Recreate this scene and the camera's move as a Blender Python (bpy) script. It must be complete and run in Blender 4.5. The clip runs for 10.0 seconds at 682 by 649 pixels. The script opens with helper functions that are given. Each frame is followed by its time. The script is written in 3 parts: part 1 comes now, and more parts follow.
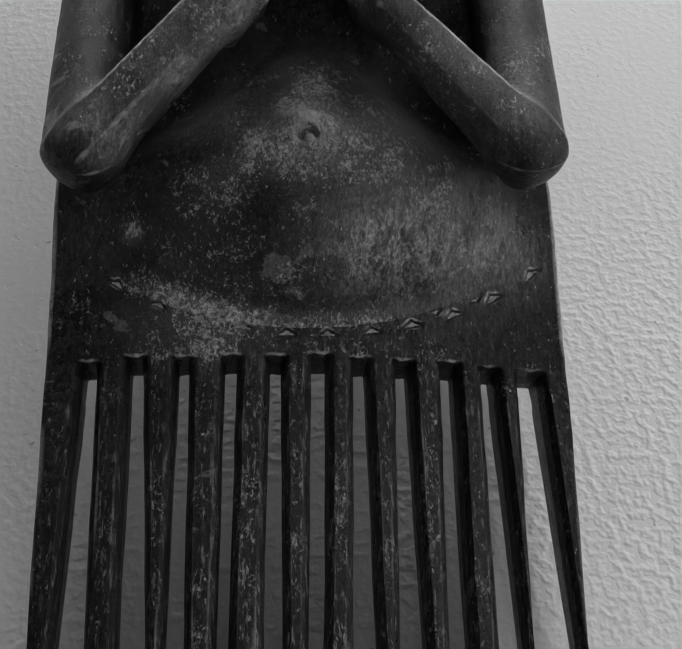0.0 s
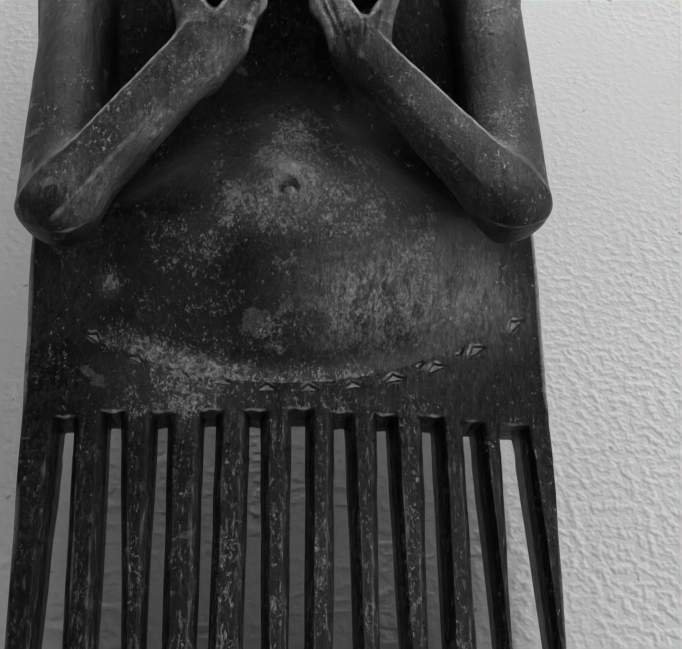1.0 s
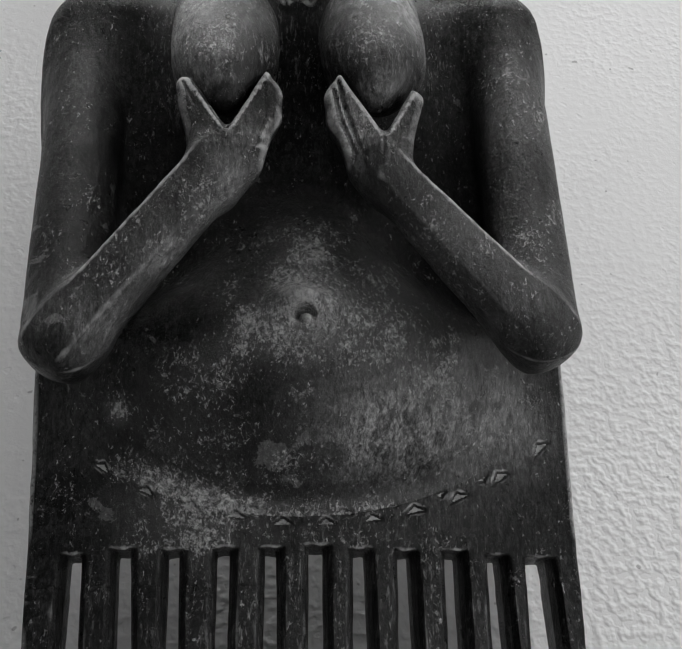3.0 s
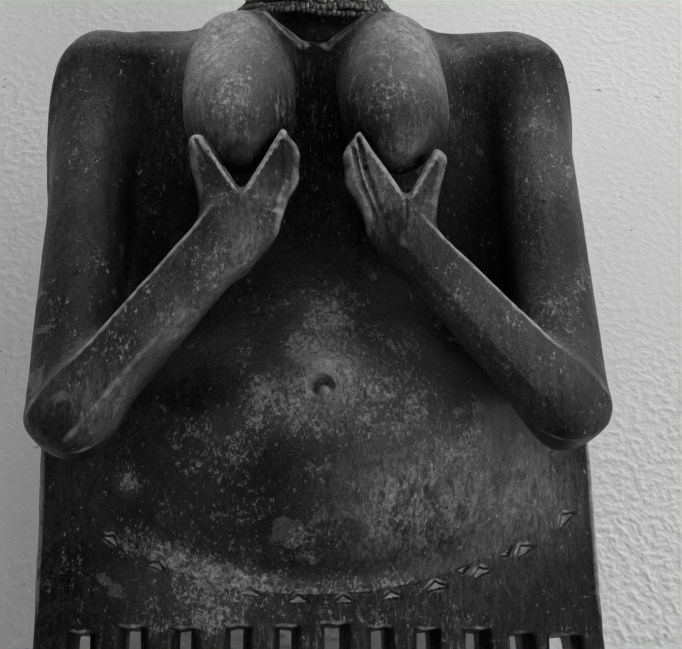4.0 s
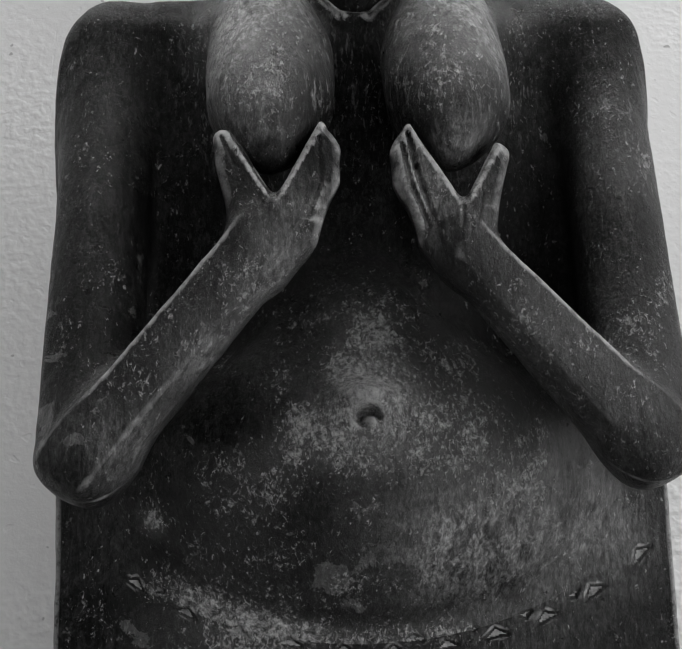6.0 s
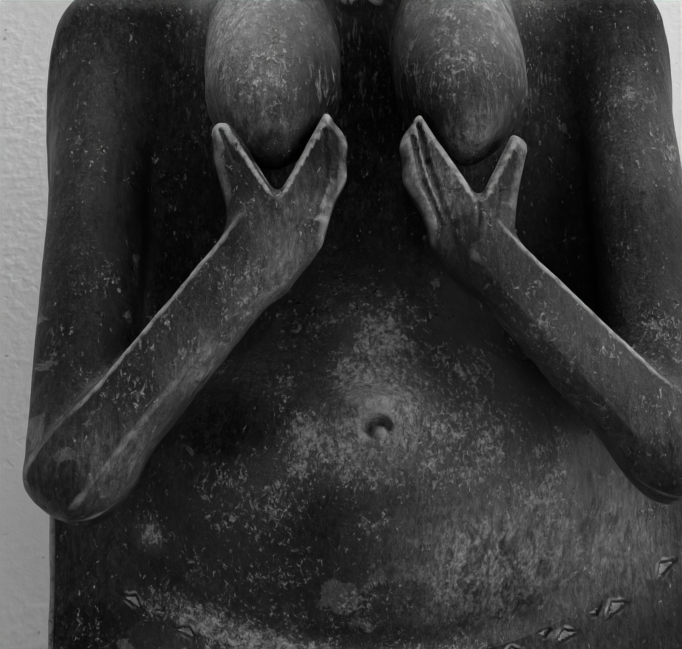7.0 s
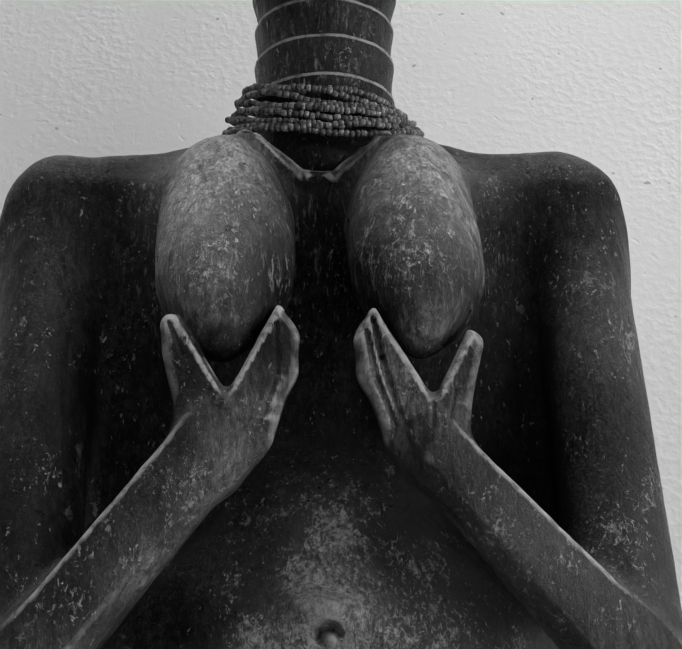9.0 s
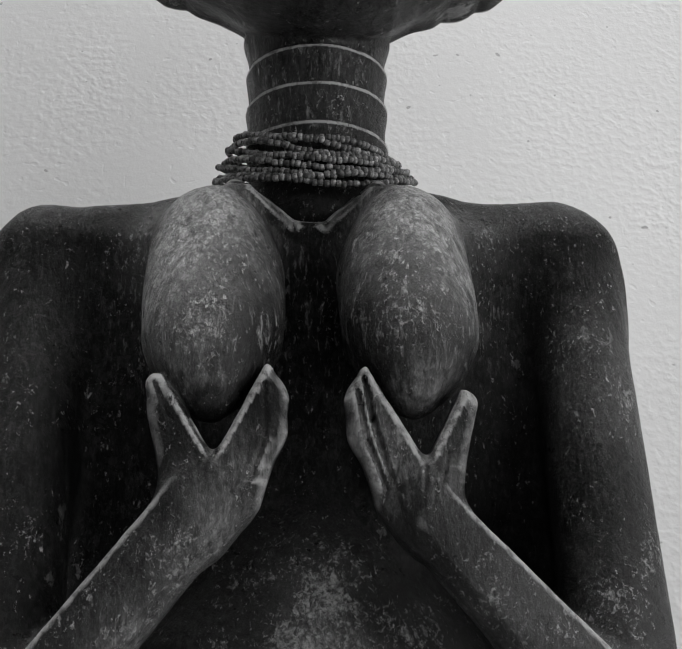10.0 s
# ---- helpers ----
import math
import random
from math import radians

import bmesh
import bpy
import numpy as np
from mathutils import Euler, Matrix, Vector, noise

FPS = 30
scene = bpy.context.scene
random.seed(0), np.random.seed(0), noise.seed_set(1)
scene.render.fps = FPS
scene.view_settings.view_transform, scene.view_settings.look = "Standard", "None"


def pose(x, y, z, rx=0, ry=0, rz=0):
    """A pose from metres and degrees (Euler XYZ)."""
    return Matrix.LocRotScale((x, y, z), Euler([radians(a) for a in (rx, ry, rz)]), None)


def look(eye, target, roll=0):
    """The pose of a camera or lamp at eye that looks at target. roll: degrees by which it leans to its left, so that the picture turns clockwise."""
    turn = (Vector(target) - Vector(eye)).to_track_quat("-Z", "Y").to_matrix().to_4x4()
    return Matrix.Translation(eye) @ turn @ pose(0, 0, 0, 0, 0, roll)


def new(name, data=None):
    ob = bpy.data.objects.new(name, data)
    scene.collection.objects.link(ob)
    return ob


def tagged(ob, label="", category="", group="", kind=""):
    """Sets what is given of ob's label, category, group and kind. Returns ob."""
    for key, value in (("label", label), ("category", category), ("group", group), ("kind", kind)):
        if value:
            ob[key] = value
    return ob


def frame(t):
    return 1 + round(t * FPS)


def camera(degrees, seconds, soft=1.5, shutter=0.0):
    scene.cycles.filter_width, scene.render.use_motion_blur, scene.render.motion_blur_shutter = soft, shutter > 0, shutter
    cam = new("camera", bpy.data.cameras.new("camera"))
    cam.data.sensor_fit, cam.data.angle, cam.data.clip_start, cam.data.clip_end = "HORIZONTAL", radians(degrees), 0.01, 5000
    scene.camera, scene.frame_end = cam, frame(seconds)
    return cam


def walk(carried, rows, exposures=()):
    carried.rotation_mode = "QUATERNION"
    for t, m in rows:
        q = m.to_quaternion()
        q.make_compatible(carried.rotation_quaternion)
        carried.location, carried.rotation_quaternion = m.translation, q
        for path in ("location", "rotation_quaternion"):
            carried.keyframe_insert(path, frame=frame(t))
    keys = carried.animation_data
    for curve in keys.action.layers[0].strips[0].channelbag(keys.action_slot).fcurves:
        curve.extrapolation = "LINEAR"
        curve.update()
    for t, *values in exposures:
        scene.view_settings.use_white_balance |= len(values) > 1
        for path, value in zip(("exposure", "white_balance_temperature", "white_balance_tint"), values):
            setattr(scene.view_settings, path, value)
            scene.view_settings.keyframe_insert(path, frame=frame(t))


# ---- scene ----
# camera: seconds, place in metres, turn in degrees
cam = camera(33.0, 10.0)
PATH = [
    (0, -0.01828, -0.43086, 1.49458, 124.853, 2.496, -3.154),
    (0.5, -0.01208, -0.43349, 1.50478, 124.447, 2.684, -3.523),
    (1, -0.01428, -0.44042, 1.51956, 124.292, 2.761, -3.615),
    (1.5, -0.02084, -0.44548, 1.53609, 123.853, 2.708, -3.611),
    (2, -0.02296, -0.45017, 1.54930, 123.581, 2.794, -3.605),
    (2.5, -0.02075, -0.45272, 1.56053, 123.348, 2.909, -3.613),
    (3.8, -0.01897, -0.45939, 1.61353, 122.286, 2.551, -3.371),
    (4, -0.02198, -0.45959, 1.62001, 121.775, 2.449, -3.368),
    (4.5, -0.02061, -0.45441, 1.63543, 120.817, 2.323, -3.146),
    (5, -0.02278, -0.45299, 1.65051, 119.815, 2.231, -2.743),
    (5.5, -0.02544, -0.44338, 1.66371, 118.907, 2.057, -2.166),
    (5.7, -0.02354, -0.43959, 1.66780, 118.532, 2.136, -2.074),
    (6.8, -0.02557, -0.42013, 1.68910, 116.649, 2.032, -1.220),
    (7, -0.02217, -0.41907, 1.69124, 116.767, 2.079, -1.350),
    (7.5, -0.01676, -0.42507, 1.70099, 117.346, 2.283, -1.905),
    (8, -0.01963, -0.43104, 1.70948, 118.376, 2.269, -2.251),
    (8.5, -0.01844, -0.42697, 1.71840, 119.480, 2.310, -2.739),
    (9, -0.01719, -0.42673, 1.72672, 120.565, 2.382, -3.164),
    (9.5, -0.01091, -0.43158, 1.73274, 121.518, 2.499, -3.527),
    (10, -0.01477, -0.42449, 1.73988, 121.742, 2.344, -3.383),
]
walk(cam, [(t, pose(x, y, z, rx, ry, rz)) for t, x, y, z, rx, ry, rz in PATH], exposures=((0.0, 0.02), (0.45, 0.22), (5.5, 0.26), (7.0, 0.38), (8.5, 0.32), (9.5, 0.27), (10.0, 0.24)))

# ---- light ----
world = bpy.data.worlds.new("sky")
scene.world = world
world.use_nodes = True
sky = world.node_tree.nodes.new("ShaderNodeTexSky")
sky.sky_type, sky.sun_disc = "NISHITA", False
sky.sun_elevation, sky.sun_rotation = radians(40), radians(60)
desat = world.node_tree.nodes.new("ShaderNodeHueSaturation")
desat.inputs["Saturation"].default_value = 0.0
world.node_tree.links.new(sky.outputs[0], desat.inputs["Color"])
world.node_tree.links.new(desat.outputs[0], world.node_tree.nodes["Background"].inputs[0])
world.node_tree.nodes["Background"].inputs[1].default_value = 0.1
scene.view_settings.exposure = 0.25

TOP_LIGHT_X, TOP_LIGHT_Y, HIGH_X = 0.1, -0.85, 0.5   # middle of the added top light, and of the high front fill
ROOM = (-1.9, 1.5, -3.0, 5.0)   # west, east, south, ceiling height; the hung wall is at y = 0
west, east, south, top = ROOM


def area_lamp(name, centre, target, sx, sy, watts):
    lamp = bpy.data.lights.new(name, "AREA")
    lamp.shape, lamp.size, lamp.size_y, lamp.energy = "RECTANGLE", sx, sy, watts
    ob = new(name, lamp)
    ob.matrix_world = look(centre, target)
    return ob


# unseen sources: a high front fill and a top light, both added, and daylight from a tall east window
area_lamp("added_front_fill", (HIGH_X, south + 0.01, 3.65), (HIGH_X, 0.0, 3.0), 2.0, 1.3, 5.0)
area_lamp("added_top_light", (TOP_LIGHT_X, TOP_LIGHT_Y, top + 0.05), (TOP_LIGHT_X, TOP_LIGHT_Y, 0.0), 2.6, 1.3, 91.0)
area_lamp("window_daylight", (1.49, -1.1, 1.25), (0.0, -1.1, 1.25), 2.0, 2.2, 24.0)


# ---- materials ----
def material(name):
    m = bpy.data.materials.new(name)
    m.use_nodes = True
    return m, m.node_tree.nodes, m.node_tree.links, m.node_tree.nodes["Principled BSDF"]


def grey(v):
    return (v, v, v, 1.0)


def ramp(nodes, links, fac, stops):
    r = nodes.new("ShaderNodeValToRGB")
    while len(r.color_ramp.elements) < len(stops):
        r.color_ramp.elements.new(0.5)
    for e, (at, v) in zip(r.color_ramp.elements, stops):
        e.position, e.color = at, grey(v)
    links.new(fac, r.inputs[0])
    return r.outputs[0]


def noise_tex(nodes, links, vec, scale, detail=4.0, rough=0.6, distortion=0.0):
    n = nodes.new("ShaderNodeTexNoise")
    for key, value in (("Scale", scale), ("Detail", detail), ("Roughness", rough), ("Distortion", distortion)):
        n.inputs[key].default_value = value
    links.new(vec, n.inputs["Vector"])
    return n.outputs["Fac"]


def mapped(nodes, links, scale=(1, 1, 1), loc=(0, 0, 0)):
    tc = nodes.new("ShaderNodeTexCoord")
    mp = nodes.new("ShaderNodeMapping")
    mp.inputs["Scale"].default_value = scale
    mp.inputs["Location"].default_value = loc
    links.new(tc.outputs["Object"], mp.inputs["Vector"])
    return mp.outputs[0]


def mix(nodes, links, fac, a, b, mode="MIX"):
    m = nodes.new("ShaderNodeMix")
    m.data_type, m.blend_type = "RGBA", mode
    for socket, value in ((m.inputs[0], fac), (m.inputs[6], a), (m.inputs[7], b)):
        if hasattr(value, "links") or hasattr(value, "is_linked"):
            links.new(value, socket)
        else:
            socket.default_value = value
    return m.outputs[2]


def math_node(nodes, links, op, a, b=0.0):
    m = nodes.new("ShaderNodeMath")
    m.operation = op
    for socket, value in zip(m.inputs, (a, b)):
        if hasattr(value, "is_linked"):
            links.new(value, socket)
        else:
            socket.default_value = value
    return m.outputs[0]


def bump(nodes, links, height, strength, distance, normal=None):
    b = nodes.new("ShaderNodeBump")
    b.inputs["Strength"].default_value, b.inputs["Distance"].default_value = strength, distance
    links.new(height, b.inputs["Height"])
    if normal is not None:
        links.new(normal, b.inputs["Normal"])
    return b.outputs[0]


def near(nodes, links, place, radius):
    """1 at a place of the object, 0 past the radius."""
    tc = nodes.new("ShaderNodeTexCoord")
    d = nodes.new("ShaderNodeVectorMath")
    d.operation, d.inputs[1].default_value = "DISTANCE", place
    links.new(tc.outputs["Object"], d.inputs[0])
    r = nodes.new("ShaderNodeMapRange")
    r.interpolation_type = "SMOOTHSTEP"
    r.inputs["From Min"].default_value, r.inputs["From Max"].default_value = 0.0, radius
    r.inputs["To Min"].default_value, r.inputs["To Max"].default_value = 1.0, 0.0
    links.new(d.outputs["Value"], r.inputs["Value"])
    return r.outputs[0]


def spots_of(nodes, links, start, places):
    """Adds to start an amount round each place."""
    out = start
    for place, radius, amount in places:
        out = math_node(nodes, links, "ADD", out, math_node(nodes, links, "MULTIPLY", near(nodes, links, place, radius), amount))
    return out


def plaster():
    m, n, l, bsdf = material("painted_plaster")
    v = mapped(n, l)
    big = noise_tex(n, l, v, 6.0, 3.0)
    pale = ramp(n, l, big, [(0.3, 0.76), (0.7, 0.82)])
    spots = ramp(n, l, noise_tex(n, l, v, 190.0, 1.0, 0.5), [(0.74, 0.0), (0.77, 0.6)])
    l.new(mix(n, l, spots, pale, grey(0.25)), bsdf.inputs["Base Color"])
    bsdf.inputs["Roughness"].default_value = 0.6
    # the roller left more nap in some stretches than in others
    nap = ramp(n, l, spots_of(n, l, noise_tex(n, l, v, 9.0, 3.0), (((0.22, 0.0, 1.72), 0.3, 0.5), ((-0.2, 0.0, 1.62), 0.2, 0.15))), [(0.4, 0.06), (0.95, 1.0)])
    lumps = ramp(n, l, noise_tex(n, l, v, 250.0, 1.0, 0.4), [(0.42, 0.0), (0.52, 0.35), (0.72, 1.0)])
    coarse = math_node(n, l, "MULTIPLY", lumps, nap)
    dents = ramp(n, l, noise_tex(n, l, v, 190.0, 0.0, 0.4), [(0.2, 0.0), (0.27, 1.0)])
    fine = noise_tex(n, l, v, 900.0, 3.0, 0.6)
    b1 = bump(n, l, coarse, 0.34, 0.0016)
    b2 = bump(n, l, dents, 0.14, 0.0010, b1)
    l.new(bump(n, l, fine, 0.15, 0.0005, b2), bsdf.inputs["Normal"])
    return m


def plain_paint(name, value):
    m, n, l, bsdf = material(name)
    v = mapped(n, l)
    l.new(ramp(n, l, noise_tex(n, l, v, 3.0), [(0.3, value * 0.94), (0.7, value)]), bsdf.inputs["Base Color"])
    bsdf.inputs["Roughness"].default_value = 0.7
    l.new(bump(n, l, noise_tex(n, l, v, 60.0), 0.2, 0.002), bsdf.inputs["Normal"])
    return m


# pale flecks painted for glints, with some handling wear: place on the comb, reach, how much
RUBBED_GLINTS = (
    ((0.000, -0.044, 0.104), 0.022, 0.65), ((0.000, -0.046, 0.090), 0.020, 0.85), ((-0.016, -0.040, 0.079), 0.018, 0.5), ((-0.030, -0.034, 0.072), 0.020, 0.28),
    ((0.017, -0.042, 0.082), 0.016, 0.7), ((0.032, -0.036, 0.074), 0.020, 0.35), ((0.000, -0.036, 0.122), 0.024, 0.5), ((0.036, -0.034, 0.092), 0.026, 0.3),
    ((-0.045, -0.026, 0.052), 0.036, 0.25), ((-0.070, -0.012, 0.053), 0.009, 0.7), ((-0.055, -0.008, 0.020), 0.036, 0.48), ((-0.030, -0.010, 0.012), 0.030, 0.4),
    ((0.052, -0.028, 0.066), 0.026, 0.5), ((-0.072, -0.062, 0.088), 0.030, 0.2), ((0.094, -0.050, 0.110), 0.055, 0.2), ((0.096, -0.030, 0.175), 0.040, 0.3),
    ((-0.031, -0.060, 0.190), 0.024, 0.55), ((0.029, -0.060, 0.192), 0.024, 0.4), ((-0.052, -0.022, 0.218), 0.016, 0.6), ((0.062, -0.020, 0.236), 0.024, 0.3),
    ((0.000, -0.030, 0.080), 0.095, 0.36), ((-0.020, -0.034, 0.056), 0.022, -0.35), ((-0.046, -0.036, 0.090), 0.026, -0.55), ((0.040, -0.022, 0.036), 0.034, -0.45),
    ((-0.040, -0.064, 0.115), 0.060, 0.18), ((0.055, -0.064, 0.105), 0.060, 0.25), ((-0.098, -0.035, 0.140), 0.070, 0.05), ((0.0, 0.0, -0.06), 0.130, 0.3),
)
# grey sheen painted into the colour, partly over stain thinned by wear
WORN_SHEEN = (
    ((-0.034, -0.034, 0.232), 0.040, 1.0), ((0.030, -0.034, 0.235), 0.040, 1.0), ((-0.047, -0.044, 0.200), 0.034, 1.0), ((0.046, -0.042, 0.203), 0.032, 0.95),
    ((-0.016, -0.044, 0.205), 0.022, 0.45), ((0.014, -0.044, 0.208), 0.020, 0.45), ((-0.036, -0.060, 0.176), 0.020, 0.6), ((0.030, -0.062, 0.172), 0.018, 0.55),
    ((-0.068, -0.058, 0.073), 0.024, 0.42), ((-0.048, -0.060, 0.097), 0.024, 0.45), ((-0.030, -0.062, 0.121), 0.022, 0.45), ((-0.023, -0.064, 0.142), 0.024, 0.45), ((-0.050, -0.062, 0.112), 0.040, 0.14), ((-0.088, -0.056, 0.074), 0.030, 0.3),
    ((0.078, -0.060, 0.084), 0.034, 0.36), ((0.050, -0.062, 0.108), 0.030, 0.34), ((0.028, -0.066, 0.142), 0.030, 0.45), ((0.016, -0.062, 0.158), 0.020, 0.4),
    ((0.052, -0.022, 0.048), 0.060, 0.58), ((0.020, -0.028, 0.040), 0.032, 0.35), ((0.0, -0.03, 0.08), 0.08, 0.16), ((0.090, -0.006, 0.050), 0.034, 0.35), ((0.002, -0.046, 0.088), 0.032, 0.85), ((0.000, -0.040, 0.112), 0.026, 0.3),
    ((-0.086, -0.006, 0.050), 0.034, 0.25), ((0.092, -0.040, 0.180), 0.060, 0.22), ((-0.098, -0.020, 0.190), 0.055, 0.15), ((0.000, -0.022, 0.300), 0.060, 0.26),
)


def rim_band(nodes, links):
    """1 along the belly's lower rim, 0 away from it."""
    v = mapped(nodes, links, (1 / 0.108, 0.0, 1 / 0.0725), (0.0, 0.0, -0.086 / 0.0725))
    d = nodes.new("ShaderNodeVectorMath")
    d.operation = "LENGTH"
    links.new(v, d.inputs[0])
    band = ramp(nodes, links, d.outputs["Value"], [(0.86, 0.0), (0.97, 1.0), (1.01, 1.0), (1.1, 0.0)])
    low = near(nodes, links, (0.0, -0.01, -0.04), 0.12)
    return math_node(nodes, links, "MULTIPLY", band, math_node(nodes, links, "MINIMUM", math_node(nodes, links, "MULTIPLY", low, 3.0), 1.0))


def dark_wood():
    m, n, l, bsdf = material("dark_stained_wood")
    v = mapped(n, l)
    mul, plus = (lambda p, q: math_node(n, l, "MULTIPLY", p, q)), (lambda p, q: math_node(n, l, "ADD", p, q))
    # near-black stain, streaked along the grain
    grain = noise_tex(n, l, mapped(n, l, (900.0, 900.0, 70.0)), 1.0, 4.0, 0.65, 0.3)
    streak = noise_tex(n, l, mapped(n, l, (230.0, 230.0, 14.0)), 1.0, 6.0, 0.7, 0.4)
    base = mix(n, l, ramp(n, l, streak, [(0.42, 0.0), (0.72, 0.7)]), ramp(n, l, grain, [(0.35, 0.002), (0.7, 0.008)]), grey(0.013))
    rubbed_glints = math_node(n, l, "MINIMUM", plus(spots_of(n, l, 0.0, RUBBED_GLINTS), mul(rim_band(n, l), 0.6)), 1.0)
    worn_sheen = spots_of(n, l, 0.0, WORN_SHEEN)
    # the painted sheen and thinned stain, drawn out in strokes
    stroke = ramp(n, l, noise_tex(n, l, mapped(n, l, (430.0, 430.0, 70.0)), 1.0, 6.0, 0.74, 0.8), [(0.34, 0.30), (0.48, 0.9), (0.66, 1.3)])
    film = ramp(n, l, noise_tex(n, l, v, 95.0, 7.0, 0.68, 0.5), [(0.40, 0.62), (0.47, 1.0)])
    sheen_tone = mul(mul(worn_sheen, stroke), film)
    base = mix(n, l, 1.0, base, ramp(n, l, sheen_tone, [(0.0, 0.0), (0.25, 0.022), (0.5, 0.068), (0.9, 0.24)]), "LIGHTEN")
    # scratches and remains of lacquer drawn out along the grain, where the stain is thin
    drawn = math_node(n, l, "MINIMUM", spots_of(n, l, 0.0, (((-0.031, -0.040, 0.206), 0.052, 1.7), ((0.029, -0.040, 0.208), 0.052, 1.7), ((0.0, 0.0, -0.085), 0.150, 0.85), ((0.0, -0.010, 0.290), 0.040, 0.5))), 1.0)
    score = noise_tex(n, l, mapped(n, l, (520.0, 520.0, 120.0)), 1.0, 6.0, 0.74, 0.5)
    base = mix(n, l, mul(drawn, ramp(n, l, score, [(0.555, 0.0), (0.59, 0.8)])), base, grey(0.30))
    base = mix(n, l, mul(drawn, ramp(n, l, noise_tex(n, l, mapped(n, l, (330.0, 330.0, 110.0)), 1.0, 7.0, 0.74, 0.7), [(0.45, 0.85), (0.48, 0.0)])), base, grey(0.018))
    # lacquer worn off the stain in small ragged patches
    mottle = mul(ramp(n, l, noise_tex(n, l, v, 170.0, 8.0, 0.74, 0.6), [(0.505, 0.0), (0.525, 1.0)]), ramp(n, l, noise_tex(n, l, v, 28.0, 3.0), [(0.38, 0.15), (0.6, 1.0)]))
    base = mix(n, l, mul(mottle, 0.8), base, grey(0.022), "LIGHTEN")
    # islands of smooth lacquer with crisp edges
    isle_n = spots_of(n, l, noise_tex(n, l, v, 75.0, 7.0, 0.66, 0.5), (((-0.009, -0.022, 0.0345), 0.013, 0.30), ((0.001, -0.024, 0.0405), 0.009, 0.28), ((0.076, -0.014, 0.050), 0.014, 0.16), ((0.100, -0.032, 0.212), 0.012, 0.15), ((0.102, -0.036, 0.192), 0.011, 0.15), ((0.103, -0.042, 0.168), 0.011, 0.14), ((-0.09, -0.056, 0.085), 0.04, 0.06)))
    isle = ramp(n, l, isle_n, [(0.645, 0.0), (0.655, 1.0)])
    base = mix(n, l, mul(isle, 0.85), base, grey(0.065))
    # the fibres took the stain unevenly
    fibre = ramp(n, l, noise_tex(n, l, mapped(n, l, (760.0, 760.0, 330.0)), 1.0, 5.0, 0.78, 0.5), [(0.36, 0.25), (0.5, 1.0), (0.64, 2.3)])
    base = mix(n, l, 1.0, base, fibre, "MULTIPLY")
    # bared fibre and painted-in glints: crisp short flecks, thick in the listed places and sparse elsewhere
    fine = noise_tex(n, l, mapped(n, l, (680.0, 680.0, 460.0)), 1.0, 6.0, 0.74, 0.8)
    cloud = noise_tex(n, l, v, 60.0, 5.0, 0.65)
    amount = plus(plus(mul(plus(fine, -0.5), 2.3), mul(plus(cloud, -0.5), 1.5)), plus(mul(rubbed_glints, 0.58), 0.05))
    fleck_mask = ramp(n, l, amount, [(0.40, 0.0), (0.48, 0.45), (0.64, 0.85), (0.85, 1.0)])
    tone = ramp(n, l, noise_tex(n, l, v, 620.0, 4.0, 0.7), [(0.38, 0.06), (0.62, 0.62)])
    base = mix(n, l, fleck_mask, base, tone)
    spark = noise_tex(n, l, mapped(n, l, (520.0, 520.0, 300.0)), 1.0, 4.0, 0.72, 0.3)
    glint_wear = mul(ramp(n, l, spark, [(0.645, 0.0), (0.67, 1.0)]), ramp(n, l, plus(cloud, mul(rubbed_glints, 0.2)), [(0.42, 0.25), (0.66, 1.0)]))
    base = mix(n, l, glint_wear, base, grey(0.5))
    # edge wear, paled further to stand for the light the rims catch
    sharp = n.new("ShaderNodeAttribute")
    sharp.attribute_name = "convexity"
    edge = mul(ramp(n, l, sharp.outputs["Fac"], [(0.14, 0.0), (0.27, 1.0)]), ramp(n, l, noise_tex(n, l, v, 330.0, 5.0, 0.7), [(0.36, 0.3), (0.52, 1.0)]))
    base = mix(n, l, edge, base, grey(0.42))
    # fine dark checks
    check = ramp(n, l, noise_tex(n, l, mapped(n, l, (620.0, 620.0, 190.0)), 1.0, 6.0, 0.75, 0.8), [(0.32, 0.9), (0.40, 0.0)])
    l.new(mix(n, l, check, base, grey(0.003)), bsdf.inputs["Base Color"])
    rough = ramp(n, l, noise_tex(n, l, v, 160.0, 4.0), [(0.3, 0.26), (0.7, 0.40)])
    l.new(mix(n, l, mul(isle, 0.6), rough, grey(0.32)), bsdf.inputs["Roughness"])
    l.new(ramp(n, l, plus(plus(rubbed_glints, mul(isle, 0.5)), sheen_tone), [(0.0, 0.11), (0.8, 0.80)]), bsdf.inputs["Specular IOR Level"])
    calm = plus(0.14, mul(math_node(n, l, "MAXIMUM", fleck_mask, rubbed_glints), 0.9))
    b1 = bump(n, l, plus(grain, mul(fibre, 0.5)), 0.3, 0.0006)
    b2 = bump(n, l, mul(plus(noise_tex(n, l, v, 420.0, 5.0, 0.7, 0.4), fine), calm), 0.75, 0.0014, b1)
    b3 = bump(n, l, plus(mul(check, -1.0), plus(mul(isle, 0.6), plus(mul(mottle, 0.5), mul(score, mul(drawn, 1.5))))), 0.5, 0.0005, b2)
